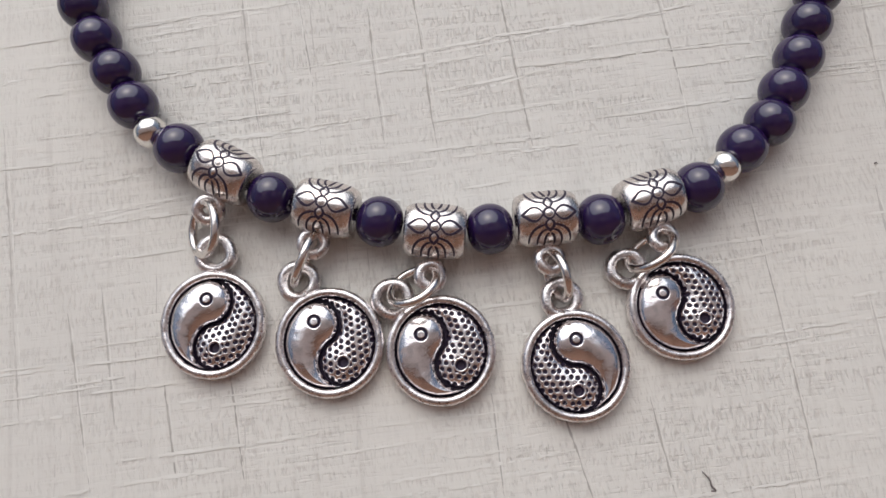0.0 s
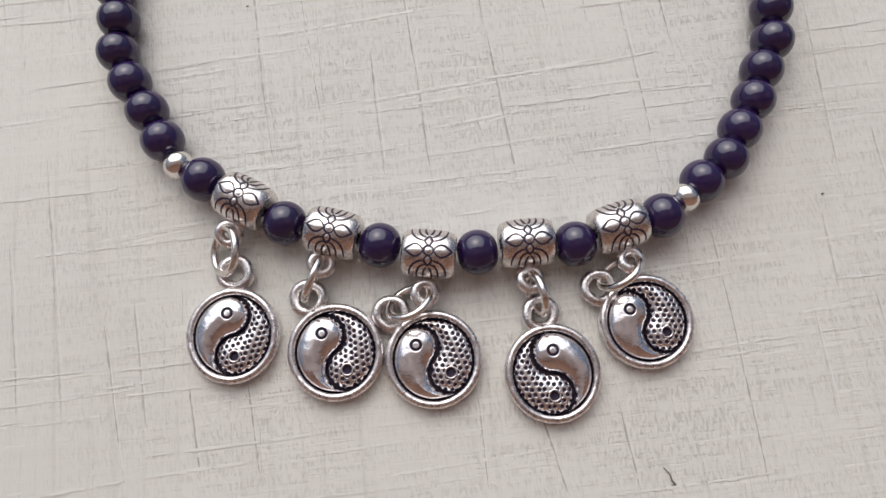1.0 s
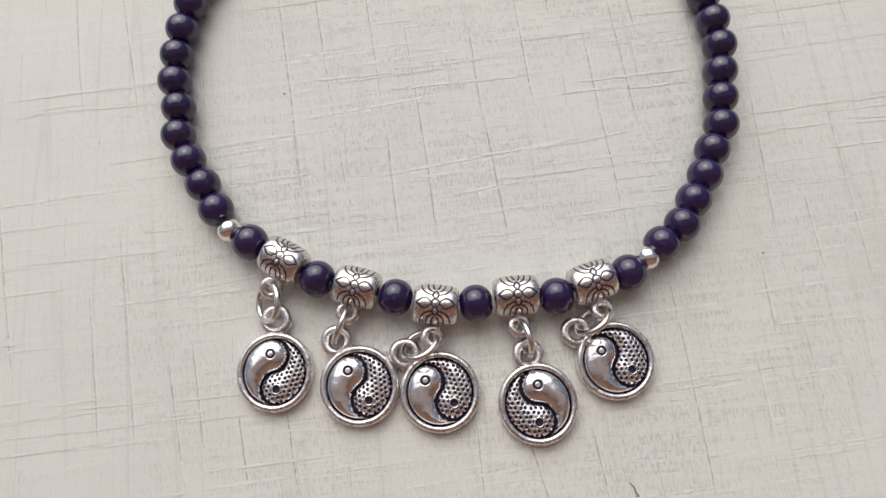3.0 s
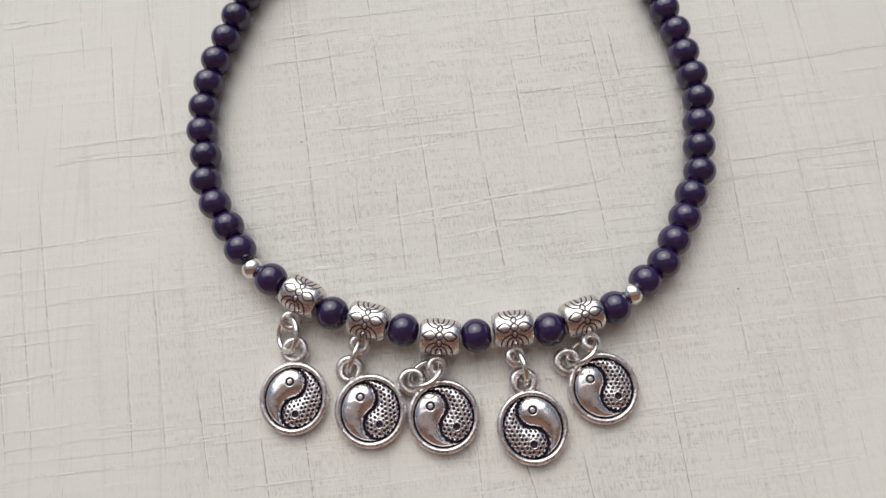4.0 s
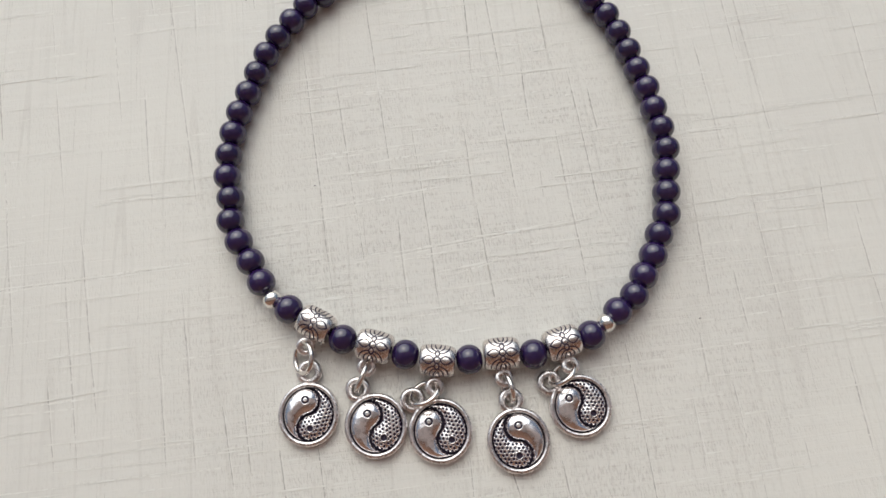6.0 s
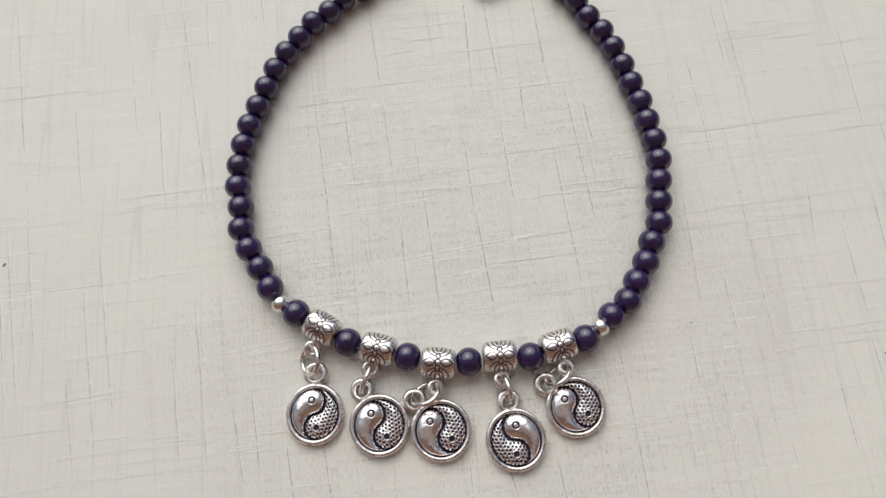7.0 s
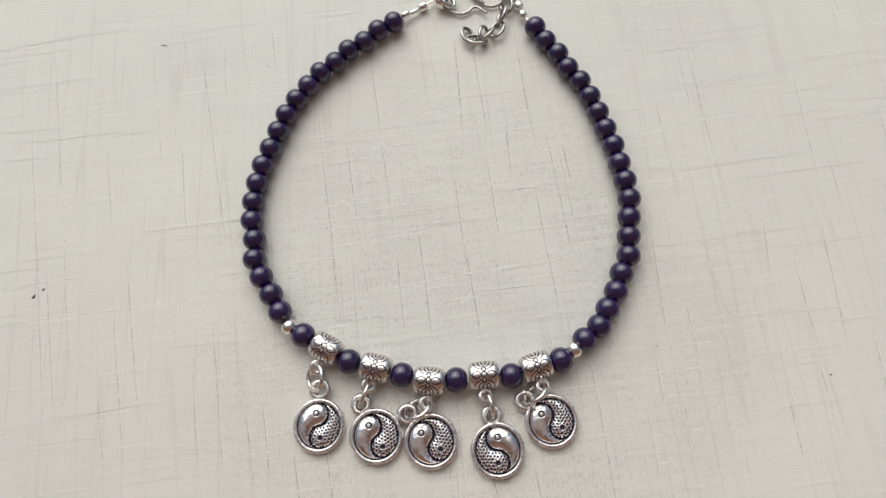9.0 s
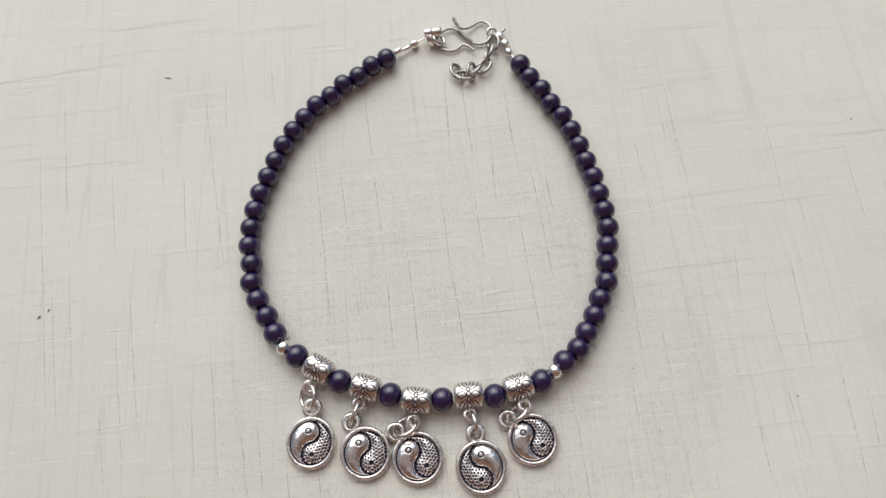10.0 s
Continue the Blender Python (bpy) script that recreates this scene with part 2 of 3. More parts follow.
# long creases in the card, in millimetres, drawn as flat strips of shade
# each: place across the grain at its far end and its near end, then its near and far end along the grain
CREASES_WEST = [(-114.7, -101.9, 7, 125), (-120.0, -107.8, -14, 96), (-96.9, -91.8, 49, 105), (-90.8, -86.2, -19, 32), (-81.4, -77.1, 70, 121), (-65.5, -57.2, 41, 121), (-71.1, -68.8, 46, 80), (-57.1, -56.7, 93, 116), (-87.3, -82.0, -7, 43), (-111.8, -106.3, -1, 46), (-61.6, -58.5, -22, 22), (-67.4, -65.4, -21, 8), (-47.6, -46.1, -23, -4), (-94.1, -91.6, -18, 5), (-71.5, -68.3, 101, 122), (-41.3, -40.2, 100, 118), (-52.3, -49.6, -31, -7), (-39.4, -38.4, -31, -18), (-30.4, -29.6, -32, -19)]
CREASES_MIDDLE = [(-27.9, -24.0, 12, 88), (-19.4, -15.6, 11, 76), (-9.5, -7.1, 40, 105), (-0.6, 1.5, 9, 60), (18.3, 17.5, 72, 107), (23.8, 24.9, 71, 104), (23.4, 24.3, 36, 63), (30.7, 30.4, 57, 73), (38.0, 38.3, 74, 100), (36.8, 38.1, 5, 54), (42.7, 44.4, 29, 71), (47.2, 47.8, 51, 65), (13.0, 13.2, 37, 57), (13.5, 15.1, 8, 36), (-6.6, -6.4, 12, 34), (4.1, 3.9, -38, -25), (13.3, 15.3, -40, -29), (25.0, 25.8, -41, -28), (44.2, 44.8, -43, -1)]
CREASES_EAST = [(92.1, 92.1, 38, 116), (78.1, 78.5, 41, 76), (88.9, 88.3, 66, 92), (122.4, 120.6, 44, 79), (125.7, 125.5, 36, 50), (145.1, 144.5, 34, 66), (68.7, 67.0, 3, 37), (83.2, 83.1, -8, 30), (74.0, 74.1, -4, 11), (101.6, 99.0, 15, 33), (107.5, 107.4, -4, 22), (118.0, 115.5, -5, 31), (106.5, 106.5, -34, -7), (123.6, 121.6, -42, 11), (129.1, 127.6, -30, -10), (96.0, 95.7, -36, -13), (67.6, 67.9, -33, -15), (57.4, 57.2, -35, -18), (62.4, 62.2, -16, -3)]
# across the grain: place along it at both ends, then the two ends
CREASES_ACROSS = [(27.0, 28.7, -126, -57), (38.1, 38.9, -127, -101), (5.9, 7.3, -52, -37), (70.9, 70.4, -35, 6), (35.3, 36.3, -43, -18), (24.6, 28.3, -12, 32), (53.4, 54.0, -32, 1), (84.2, 84.8, 68, 76), (48.3, 48.2, 69, 84), (39.1, 41.1, -25, 4), (33.1, 33.9, -44, -31), (18.7, 20.5, 4, 18)]


def creases():
    """Flat shade-coloured strips for grooves along the grain, and thin raised folds along and across it."""
    rnd = random.Random(5)
    shade_strips, ridges, long = bmesh.new(), bmesh.new(), []
    level = [0.00001]

    def strip(bm, u0, v0, u1, v1, width, height=0.0, gap=0.05, crest=0.0):
        n = max(5, int(math.hypot(u1 - u0, v1 - v0) / 0.8))
        du, dv = u1 - u0, v1 - v0
        length = math.hypot(du, dv)
        du, dv = du / length, dv / length
        sway, drift, previous = 0.0, 0.0, None
        level[0] += 0.00000008
        for i in range(n + 1):
            t = i / n
            drift = 0.9 * drift + rnd.uniform(-0.012, 0.012)
            sway = 0.93 * sway + drift
            taper = min(1.0, 5 * t + 0.12, 5 * (1 - t) + 0.12)
            w = width * rnd.uniform(0.2, 1.0) * taper
            jump = sway + rnd.uniform(-0.05, 0.05)
            u, v = u0 + (u1 - u0) * t - dv * jump, v0 + (v1 - v0) * t + du * jump
            row = []
            for side in (-1, crest, 1):
                a, c = u - side * dv * w / 2, v + side * du * w / 2
                z = level[0] + (0.0 if abs(side) == 1 else height * taper * rnd.uniform(0.5, 1.0) * MM)
                row.append(bm.verts.new((MM * (a * math.cos(TURN) - c * math.sin(TURN)), MM * (a * math.sin(TURN) + c * math.cos(TURN)), z)))
            if previous and rnd.random() > gap:
                for k in (0, 1):
                    bm.faces.new((previous[k], row[k], row[k + 1], previous[k + 1]))
            previous = row

    # a flat strip of painted shade per groove, a raised fold beside it
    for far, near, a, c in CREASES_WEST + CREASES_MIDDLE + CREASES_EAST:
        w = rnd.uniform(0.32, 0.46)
        long.append((bmesh.new(), CREASE_SHADE if abs(near) < 50 else FAINT_SHADE))
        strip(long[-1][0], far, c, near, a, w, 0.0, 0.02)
        strip(ridges, far + 0.32, c, near + 0.32, a, 0.3, 0.02)
    for first, last, a, c in CREASES_ACROSS:
        strip(shade_strips, a, first, c, last, 0.16, 0.0, 0.25)
        strip(ridges, a - 3, first + 0.38, c + 4, last + 0.38, rnd.uniform(0.55, 0.75), 0.026, 0.2, -0.7)
        strip(ridges, a + 2, first - 0.5, c - 2, last - 0.6, 0.55, 0.02, 0.3, -0.7)
    # the many faint ones
    for _ in range(130):
        u, v, length = rnd.uniform(-170, 190), rnd.uniform(-60, 180), rnd.uniform(3, 26)
        strip(shade_strips, u, v + length, u - 0.02 * length, v, rnd.uniform(0.1, 0.2), 0.0, 0.2)
    for _ in range(750):
        u, v, length = rnd.uniform(-175, 190), rnd.uniform(-60, 185), rnd.uniform(5, 34)
        strip(ridges, u, v, u + length, v + rnd.uniform(-0.02, 0.05) * length, rnd.uniform(0.35, 0.7), rnd.uniform(0.003, 0.010), 0.18, -0.75)
    return shade_strips, ridges, long


shade_strips, ridges, long_creases = creases()
for name, bm, mat in (("fine_crease_shade", shade_strips, FAINT_SHADE), ("fine_ridge", ridges, RIDGE_LIT)):
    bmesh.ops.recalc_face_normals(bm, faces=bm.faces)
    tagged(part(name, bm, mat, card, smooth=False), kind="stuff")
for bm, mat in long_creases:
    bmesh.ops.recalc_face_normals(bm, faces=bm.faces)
    part("long_crease_shade", bm, mat, card, smooth=False)

# ---- the necklace ----
necklace = tagged(new("necklace"), "black glass bead necklace with silver yin-yang charms on pale card", "necklace")

LEFT = [(-42.8, 17.0), (-45.7, 22.2), (-48.9, 27.4), (-51.3, 32.8), (-51.7, 38.8), (-52.9, 44.7), (-52.9, 50.6), (-52.2, 56.6), (-50.9, 62.4), (-48.9, 68.1),
        (-46.9, 73.8), (-44.7, 79.5), (-41.8, 84.7), (-38.3, 89.5), (-34.7, 94.2), (-30.0, 97.7), (-26.0, 102.1), (-20.9, 105.1), (-16.6, 109.2), (-11.5, 112.1)]
RIGHT = [(42.6, 7.8), (46.9, 11.5), (49.6, 16.3), (52.4, 21.3), (54.4, 26.5), (56.8, 31.7), (57.4, 37.5), (58.0, 43.3), (58.6, 49.1), (57.9, 54.9),
         (56.7, 60.6), (55.4, 66.4), (53.5, 72.0), (51.7, 77.6), (49.6, 83.2), (47.0, 88.6), (43.5, 93.4), (40.7, 98.7), (37.1, 103.5), (34.1, 108.7)]
FRONT = [(-35.7, 10.1), (-22.6, 2.6), (-7.9, -1.3), (7.0, -2.8), (22.0, -1.9), (35.7, 2.2)]
BARRELS = [(-29.0, 6.3), (-15.1, 0.8), (-0.4, -2.9), (14.5, -1.6), (28.8, 0.6)]
BAILS = [(-31.4, 1.6), (-17.0, -3.6), (-1.2, -8.5), (14.9, -6.8), (30.4, -4.2)]
LOOPS = [(-30.7, -4.7), (-19.1, -8.8), (-6.3, -11.5), (16.4, -12.2), (25.7, -8.3)]
BEAD_R, BARREL_R = 3.3, 3.78


def along(p, q, x, y, z, roll=0.0):
    """A pose at x, y, z millimetres whose x axis runs from p to q in the plan."""
    return pose(x * MM, y * MM, z * MM, 0, 0, math.degrees(math.atan2(q[1] - p[1], q[0] - p[0]))) @ pose(0, 0, 0, roll)


def bead_mesh():
    half = 2.95
    profile = [(-half * 0.90, 0.45)]
    for i in range(15):
        a = math.pi * (0.085 + 0.83 * i / 14)
        profile.append((-half * math.cos(a) * 1.02, BEAD_R * math.sin(a) ** 0.82))
    profile.append((half * 0.90, 0.45))
    bm = lathe([(x * MM, r * MM) for x, r in profile], 36, True)
    me = bpy.data.meshes.new("black_bead")
    bm.to_mesh(me)
    bm.free()
    return me


BEAD = bead_mesh()
for line, height in ((LEFT, BEAD_R), (RIGHT, BEAD_R), (FRONT, 3.75)):
    rnd = random.Random(len(line))
    for i, (x, y) in enumerate(line):
        if line is FRONT:
            around = [(-39.6, 12.9), *BARRELS, (39.4, 4.6)]
            p, q = around[i], around[i + 1]
        else:
            p, q = line[max(0, i - 1)], line[min(len(line) - 1, i + 1)]
        bead = place("black_bead", BEAD, BLACK, necklace, "", along(p, q, x, y, height) @ pose(0, 0, 0, rnd.uniform(0, 360), rnd.uniform(-4, 4), rnd.uniform(-5, 5)) @ Matrix.Scale(1.06 if line is FRONT else 1.04, 4))

ball_profile = [(-1.7, 0.5)] + [(-1.95 * math.cos(math.pi * (0.1 + 0.8 * i / 12)), 2.3 * math.sin(math.pi * (0.1 + 0.8 * i / 12)) ** 0.8) for i in range(13)] + [(1.7, 0.5)]
for x, y, p, q in ((-39.7, 12.5, (-42.8, 17.0), (-35.7, 10.1)), (39.4, 4.9, (35.7, 2.2), (42.6, 7.8))):
    part("spacer_ball", lathe([(a * MM, r * MM) for a, r in ball_profile], 32, True), BALL_SILVER, necklace, "small polished silver spacer ball", along(p, q, x, y, 4.1))


# barrel beads with an engraved four-petalled flower
def barrel_radius(x):
    u = abs(x) / 4.15
    return BARREL_R * (1 - 0.055 * u ** 2 - 0.16 * u ** 6)


def on_barrel(s, a, lift=0.0):
    """A point of the barrel's side: s along it, a round it from its top, in millimetres."""
    r, turn = barrel_radius(s) + lift, a / BARREL_R
    return Vector((s, r * math.sin(turn), r * math.cos(turn))) * MM


def engraved(bm, line, width):
    """A groove blackened with oxide, following the barrel's side."""
    previous = None
    n = len(line)
    for i, (s, a) in enumerate(line):
        s0, a0 = line[max(0, i - 1)]
        s1, a1 = line[min(n - 1, i + 1)]
        length = math.hypot(s1 - s0, a1 - a0) or 1
        w = width * (0.55 + 0.45 * math.sin(math.pi * min(1, max(0, i / (n - 1))) ** 0.8)) / 2
        ns, na = -(a1 - a0) / length * w, (s1 - s0) / length * w
        trio = [bm.verts.new(on_barrel(s + ns, a + na, 0.015)), bm.verts.new(on_barrel(s, a, 0.03)), bm.verts.new(on_barrel(s - ns, a - na, 0.015))]
        if previous:
            bm.faces.new((previous[0], trio[0], trio[1], previous[1]))
            bm.faces.new((previous[1], trio[1], trio[2], previous[2]))
        previous = trio


def almond(s0, s1, width, steps=14):
    """The outline of a petal that points along s."""
    top = [(s0 + (s1 - s0) * i / steps, width * math.sin(math.pi * (i / steps) ** 0.85)) for i in range(steps + 1)]
    return top + [(s, -w) for s, w in top[-2::-1]]


def curve2(p0, p1, p2, steps=12):
    return [tuple((1 - t) ** 2 * a + 2 * t * (1 - t) * b2 + t * t * c for a, b2, c in zip(p0, p1, p2)) for t in (i / steps for i in range(steps + 1))]


def barrel_meshes():
    xs = [-4.15 * math.cos(math.pi * i / 22) for i in range(23)]
    profile = [(-3.85, 1.0), (-3.98, 2.45), (-4.11, 2.8)] + [(x, barrel_radius(x)) for x in xs if abs(x) < 4.05] + [(4.11, 2.8), (3.98, 2.45), (3.85, 1.0)]
    body = lathe([(x * MM, r * MM) for x, r in profile], 48, True)
    lines = bmesh.new()
    circle = [(0.72 * math.cos(t * math.pi / 8), 0.72 * math.sin(t * math.pi / 8)) for t in range(17)]
    engraved(lines, circle, 0.34)
    petals, centre = [], bmesh.new()
    for turn, reach, width in ((0, 3.5, 0.95), (180, 3.5, 0.95), (90, 2.35, 0.55), (270, 2.35, 0.55)):
        c, s = math.cos(radians(turn)), math.sin(radians(turn))
        engraved(lines, [(x * c - y * s, x * s + y * c) for x, y in almond(0.76, reach, width)], 0.38)
        # the petal stands a little proud inside its groove
        steps, rows = 10, []
        petal = bmesh.new()
        petals.append(petal)
        for i in range(steps + 1):
            x = 0.98 + (reach - 0.4 - 0.98) * i / steps
            w = 0.74 * width * math.sin(math.pi * (0.04 + 0.92 * i / steps) ** 0.85)
            rows.append([petal.verts.new(on_barrel(x * c - w * k * s, x * s + w * k * c, 0.004 + 0.08 * (1 - k * k) * math.sin(math.pi * (0.04 + 0.92 * i / steps)))) for k in (-1, -0.6, 0, 0.6, 1)])
        for a, b2 in zip(rows, rows[1:]):
            for k in range(4):
                petal.faces.new((a[k], b2[k], b2[k + 1], a[k + 1]))
    knob = [centre.verts.new(on_barrel(0.46 * math.cos(t), 0.46 * math.sin(t), 0.004)) for t in (math.pi * i / 6 for i in range(12))]
    middle = centre.verts.new(on_barrel(0, 0, 0.16))
    for i in range(12):
        centre.faces.new((knob[i], knob[(i + 1) % 12], middle))
    for side in (-1, 1):
        for end in (-1, 1):
            for p0, p1, p2 in (((0.5, 1.5), (2.9, 1.7), (2.75, 4.6)), ((0.4, 2.2), (1.75, 2.3), (1.6, 4.9)), ((0.12, 2.7), (0.75, 3.0), (0.65, 5.2))):
                engraved(lines, [(x * side, y * end) for x, y in curve2(p0, p1, p2)], 0.34)
    out = []
    for name, bm, mat in (("barrel_bead", body, BARREL_SILVER), ("flower_engraving", lines, PATINA), ("flower_centre", centre, BARREL_SILVER), *(("petal", bm, BARREL_SILVER) for bm in petals)):
        bmesh.ops.recalc_face_normals(bm, faces=bm.faces)
        me = bpy.data.meshes.new(name)
        bm.to_mesh(me)
        bm.free()
        me.materials.append(mat)
        out.append(me)
    return out


BARREL_MESHES = barrel_meshes()
for i, (x, y) in enumerate(BARRELS):
    m = along(FRONT[i], FRONT[i + 1], x, y, BARREL_R, (-4, 2, 4, 3, 2)[i])
    barrel = place("barrel_bead", BARREL_MESHES[0], SILVER, necklace, "antique silver barrel bead engraved with a flower", m)
    place("flower_engraving", BARREL_MESHES[1], PATINA, barrel, "blackened engraved flower lines")
    place("flower_centre", BARREL_MESHES[2], SILVER, barrel)
    for petal in BARREL_MESHES[3:]:
        place("petal", petal, SILVER, barrel)
    bx, by = BAILS[i]
    part("bail_loop", ring(1.5 * MM, 0.8 * MM, 0.02, seed=i), RIM_SILVER, barrel, "", m.inverted() @ pose(bx * MM, (by - 0.3) * MM, 3.2 * MM, (14, 6, 10, 6, 4)[i], 8, 20 * i))


# ---- the charms ----
FIELD = 6.05
EYE = 3.2


def lobe_distance(x, y):
    """How far points lie inside one comma-shaped half of the symbol (head up, body to the left), in millimetres."""
    r = FIELD / 2
    t = np.linspace(0, np.pi, 160)
    edge = np.concatenate([np.stack([r * np.sin(t), r + r * np.cos(t)], -1), np.stack([-r * np.sin(t), -r + r * np.cos(t)], -1), np.stack([-FIELD * np.sin(t), FIELD * np.cos(t)], -1)])
    p = np.stack([x.ravel(), y.ravel()], -1)
    near = np.concatenate([np.sqrt(((c[:, None, :] - edge[None]) ** 2).sum(-1)).min(1) for c in np.array_split(p, 12)]).reshape(x.shape)
    head, tail = np.hypot(x, y - r) < r, np.hypot(x, y + r) < r
    inside = (np.hypot(x, y) < FIELD) & ((x < 0) | head) & ~tail
    return np.where(inside, near, -near)


def lobe_mesh(name, height, mats, flip=1):
    """One half of the symbol as a raised casting; height gives z and the material from x, y and the distance to its edge."""
    step, gap = 0.06, 0.11
    axis = np.arange(-6.2, 6.2, step)
    x, y = np.meshgrid(axis, axis, indexing="ij")
    d = lobe_distance(x, y) - gap
    gx, gy = np.gradient(d, step)
    size = np.maximum(np.hypot(gx, gy), 0.3)
    n = len(axis)
    inside = d > 0
    keep = inside[:-1, :-1] | inside[1:, :-1] | inside[:-1, 1:] | inside[1:, 1:]
    shift = np.where(inside, 0, -d / size)
    shift = np.clip(shift, 0, 0.16)
    x2, y2 = x + gx / size * shift, y + gy / size * shift
    z, dark = height(x2, y2, np.maximum(d, 0))
    dark = dark | (d < 0.1)
    z = np.where(inside, z, 0.7)
    number = -np.ones((n, n), int)
    used = np.zeros((n, n), bool)
    for a in (0, 1):
        for c in (0, 1):
            used[a:n - 1 + a, c:n - 1 + c] |= keep
    number[used] = np.arange(used.sum())
    verts = np.stack([x2[used] * flip, y2[used], z[used]], -1) * MM
    ii, jj = np.nonzero(keep)
    faces = np.stack([number[ii, jj], number[ii + 1, jj], number[ii + 1, jj + 1], number[ii, jj + 1]], -1)
    if flip < 0:
        faces = faces[:, ::-1]
    me = bpy.data.meshes.new(name)
    me.from_pydata(verts.tolist(), [], faces.tolist())
    for m in mats:
        me.materials.append(m)
    me.polygons.foreach_set("material_index", dark[ii, jj].astype(int).tolist())
    me.update()
    return me


def smooth_height(x, y, d):
    z = 0.95 + 0.4 * np.sqrt(1 - (1 - np.minimum(d / 0.7, 1)) ** 2) + 1.6 * np.sqrt(1 - (1 - np.minimum(d / 3.1, 1)) ** 2)
    z = z + 0.017 * np.sin(2.3 * x + 1.4 * np.sin(1.7 * y)) * np.sin(2.0 * y + 0.8)
    away = np.hypot(x, y - EYE)
    groove = (away > 0.52) & (away < 0.92)
    z = z - 0.22 * np.exp(-((away - 0.7) / 0.16) ** 2)
    return z, groove


def dotted_height(x, y, d):
    z = 0.95 + 0.55 * np.sqrt(1 - (1 - np.minimum(d / 0.9, 1)) ** 2) + 1.05 * np.sqrt(1 - (1 - np.minimum(d / 3.1, 1)) ** 2)
    row = np.round(y / 0.79)
    cx = (np.round(x / 0.93 - 0.5 * (row % 2)) + 0.5 * (row % 2)) * 0.93
    away = np.hypot(x - cx - 0.08 * np.sin(5 * row + 3 * cx), y - row * 0.79 - 0.07 * np.sin(4 * cx + row))
    eye = np.hypot(x, y - EYE)
    pits = (away < 0.28) & (eye > 1.0)
    z = z - np.where(eye > 0.95, 0.26 * np.exp(-(away / 0.28) ** 8), 0) - 0.6 * np.exp(-(eye / 0.62) ** 8) + 0.05 * np.exp(-((eye - 0.85) / 0.14) ** 2)
    return z, pits | (eye < 0.64)


def charm_meshes(flip):
    rim = bmesh.new()
    rnd = random.Random(3)
    rings, n = [], 180
    chips = [(rnd.uniform(0, 6.28), rnd.uniform(0.015, 0.07), rnd.uniform(0.02, 0.1)) for _ in range(50)]
    for i in range(n):
        a = 2 * math.pi * i / n
        wear = sum(h * math.exp(-((math.remainder(a - c, 2 * math.pi)) / w) ** 2) for c, h, w in chips)
        out = 7.2 - 0.5 * wear + 0.012 * math.sin(23 * a) + 0.02 * math.sin(71 * a + 2 * math.sin(5 * a))
        section = [(6.02, 0.55), (6.02, 1.75), (6.16, 2.06 - 0.2 * wear), (6.45, 2.2 - 0.4 * wear), (6.78, 2.16 - 0.5 * wear), (out - 0.08, 1.88), (out, 1.5), (out, 0.6), (out - 0.12, 0.2), (out - 0.5, 0.0), (6.1, 0.0)]
        rings.append([rim.verts.new((r * MM * math.cos(a), r * MM * math.sin(a), z * MM)) for r, z in section])
    for a, c in zip(rings, rings[1:] + rings[:1]):
        for k in range(len(a)):
            j = (k + 1) % len(a)
            rim.faces.new((a[k], c[k], c[j], a[j])).material_index = 1 if k == 0 else 0
    bmesh.ops.recalc_face_normals(rim, faces=rim.faces)
    back = bmesh.new()
    bmesh.ops.create_cone(back, cap_ends=True, segments=64, radius1=6.25 * MM, radius2=6.25 * MM, depth=0.8 * MM)
    bmesh.ops.translate(back, verts=back.verts, vec=(0, 0, 0.42 * MM))
    out = []
    for name, bm, mat in (("charm", rim, RIM_SILVER), ("backing", back, PATINA)):
        me = bpy.data.meshes.new(name)
        bm.to_mesh(me)
        bm.free()
        me.materials.append(mat)
        me.materials.append(PATINA)
        out.append(me)
    out.append(lobe_mesh("smooth_half", smooth_height, (SILVER, PATINA), flip))
    out.append(lobe_mesh("dotted_half", dotted_height, (DOT_SILVER, PATINA), flip))
    return out


CHARM_SHAPES = {1: charm_meshes(1), -1: charm_meshes(-1)}
CHARMS = [(-30.6, -14.25, 1.5, 1), (-14.9, -17.15, 26, 1), (-0.1, -18.6, 42, 1), (17.7, -21.1, 9, -1), (32.4, -13.75, 48, 1)]
for i, (x, y, turn, face) in enumerate(CHARMS):
    rim, back, plain, dotted = CHARM_SHAPES[face]
    lift = (1.5, 1.5, 1.5, 1.5, 1)[i]
    m = pose(x * MM, y * MM, (0.05 + 7.1 * math.sin(radians(lift))) * MM, lift) @ Matrix.Diagonal(((0.98, 1.0, 1.005, 1.0, 0.99)[i], (1.02, 1.035, 1.04, 1.03, 1.015)[i], 1, 1)) @ pose(0, 0, 0, 0, 0, turn)
    charm = place("charm", rim, None, necklace, "round antique silver yin-yang charm with a worn rim" if face > 0 else "round antique silver yin-yang charm, lying mirrored back side up", m)
    place("backing", back, None, charm, "blackened recessed backing", smooth=False)
    place("smooth_half", plain, None, charm, "smooth domed silver half with an eye", pose(0, 0, 0, 0, 0, 9.5 * face))
    place("dotted_half", dotted, None, charm, "silver half stippled with dark pits", pose(0, 0, 0, 0, 0, 180 + 9.5 * face))
    lx, ly = LOOPS[i]
    part("hanging_loop", ring(2.15 * MM, 0.88 * MM, 0.02, seed=10 + i), RIM_SILVER, charm, "", m.inverted() @ pose(lx * MM, ly * MM, (1.1 + 16 * math.sin(radians(lift))) * MM, lift, 0, 40 * i))

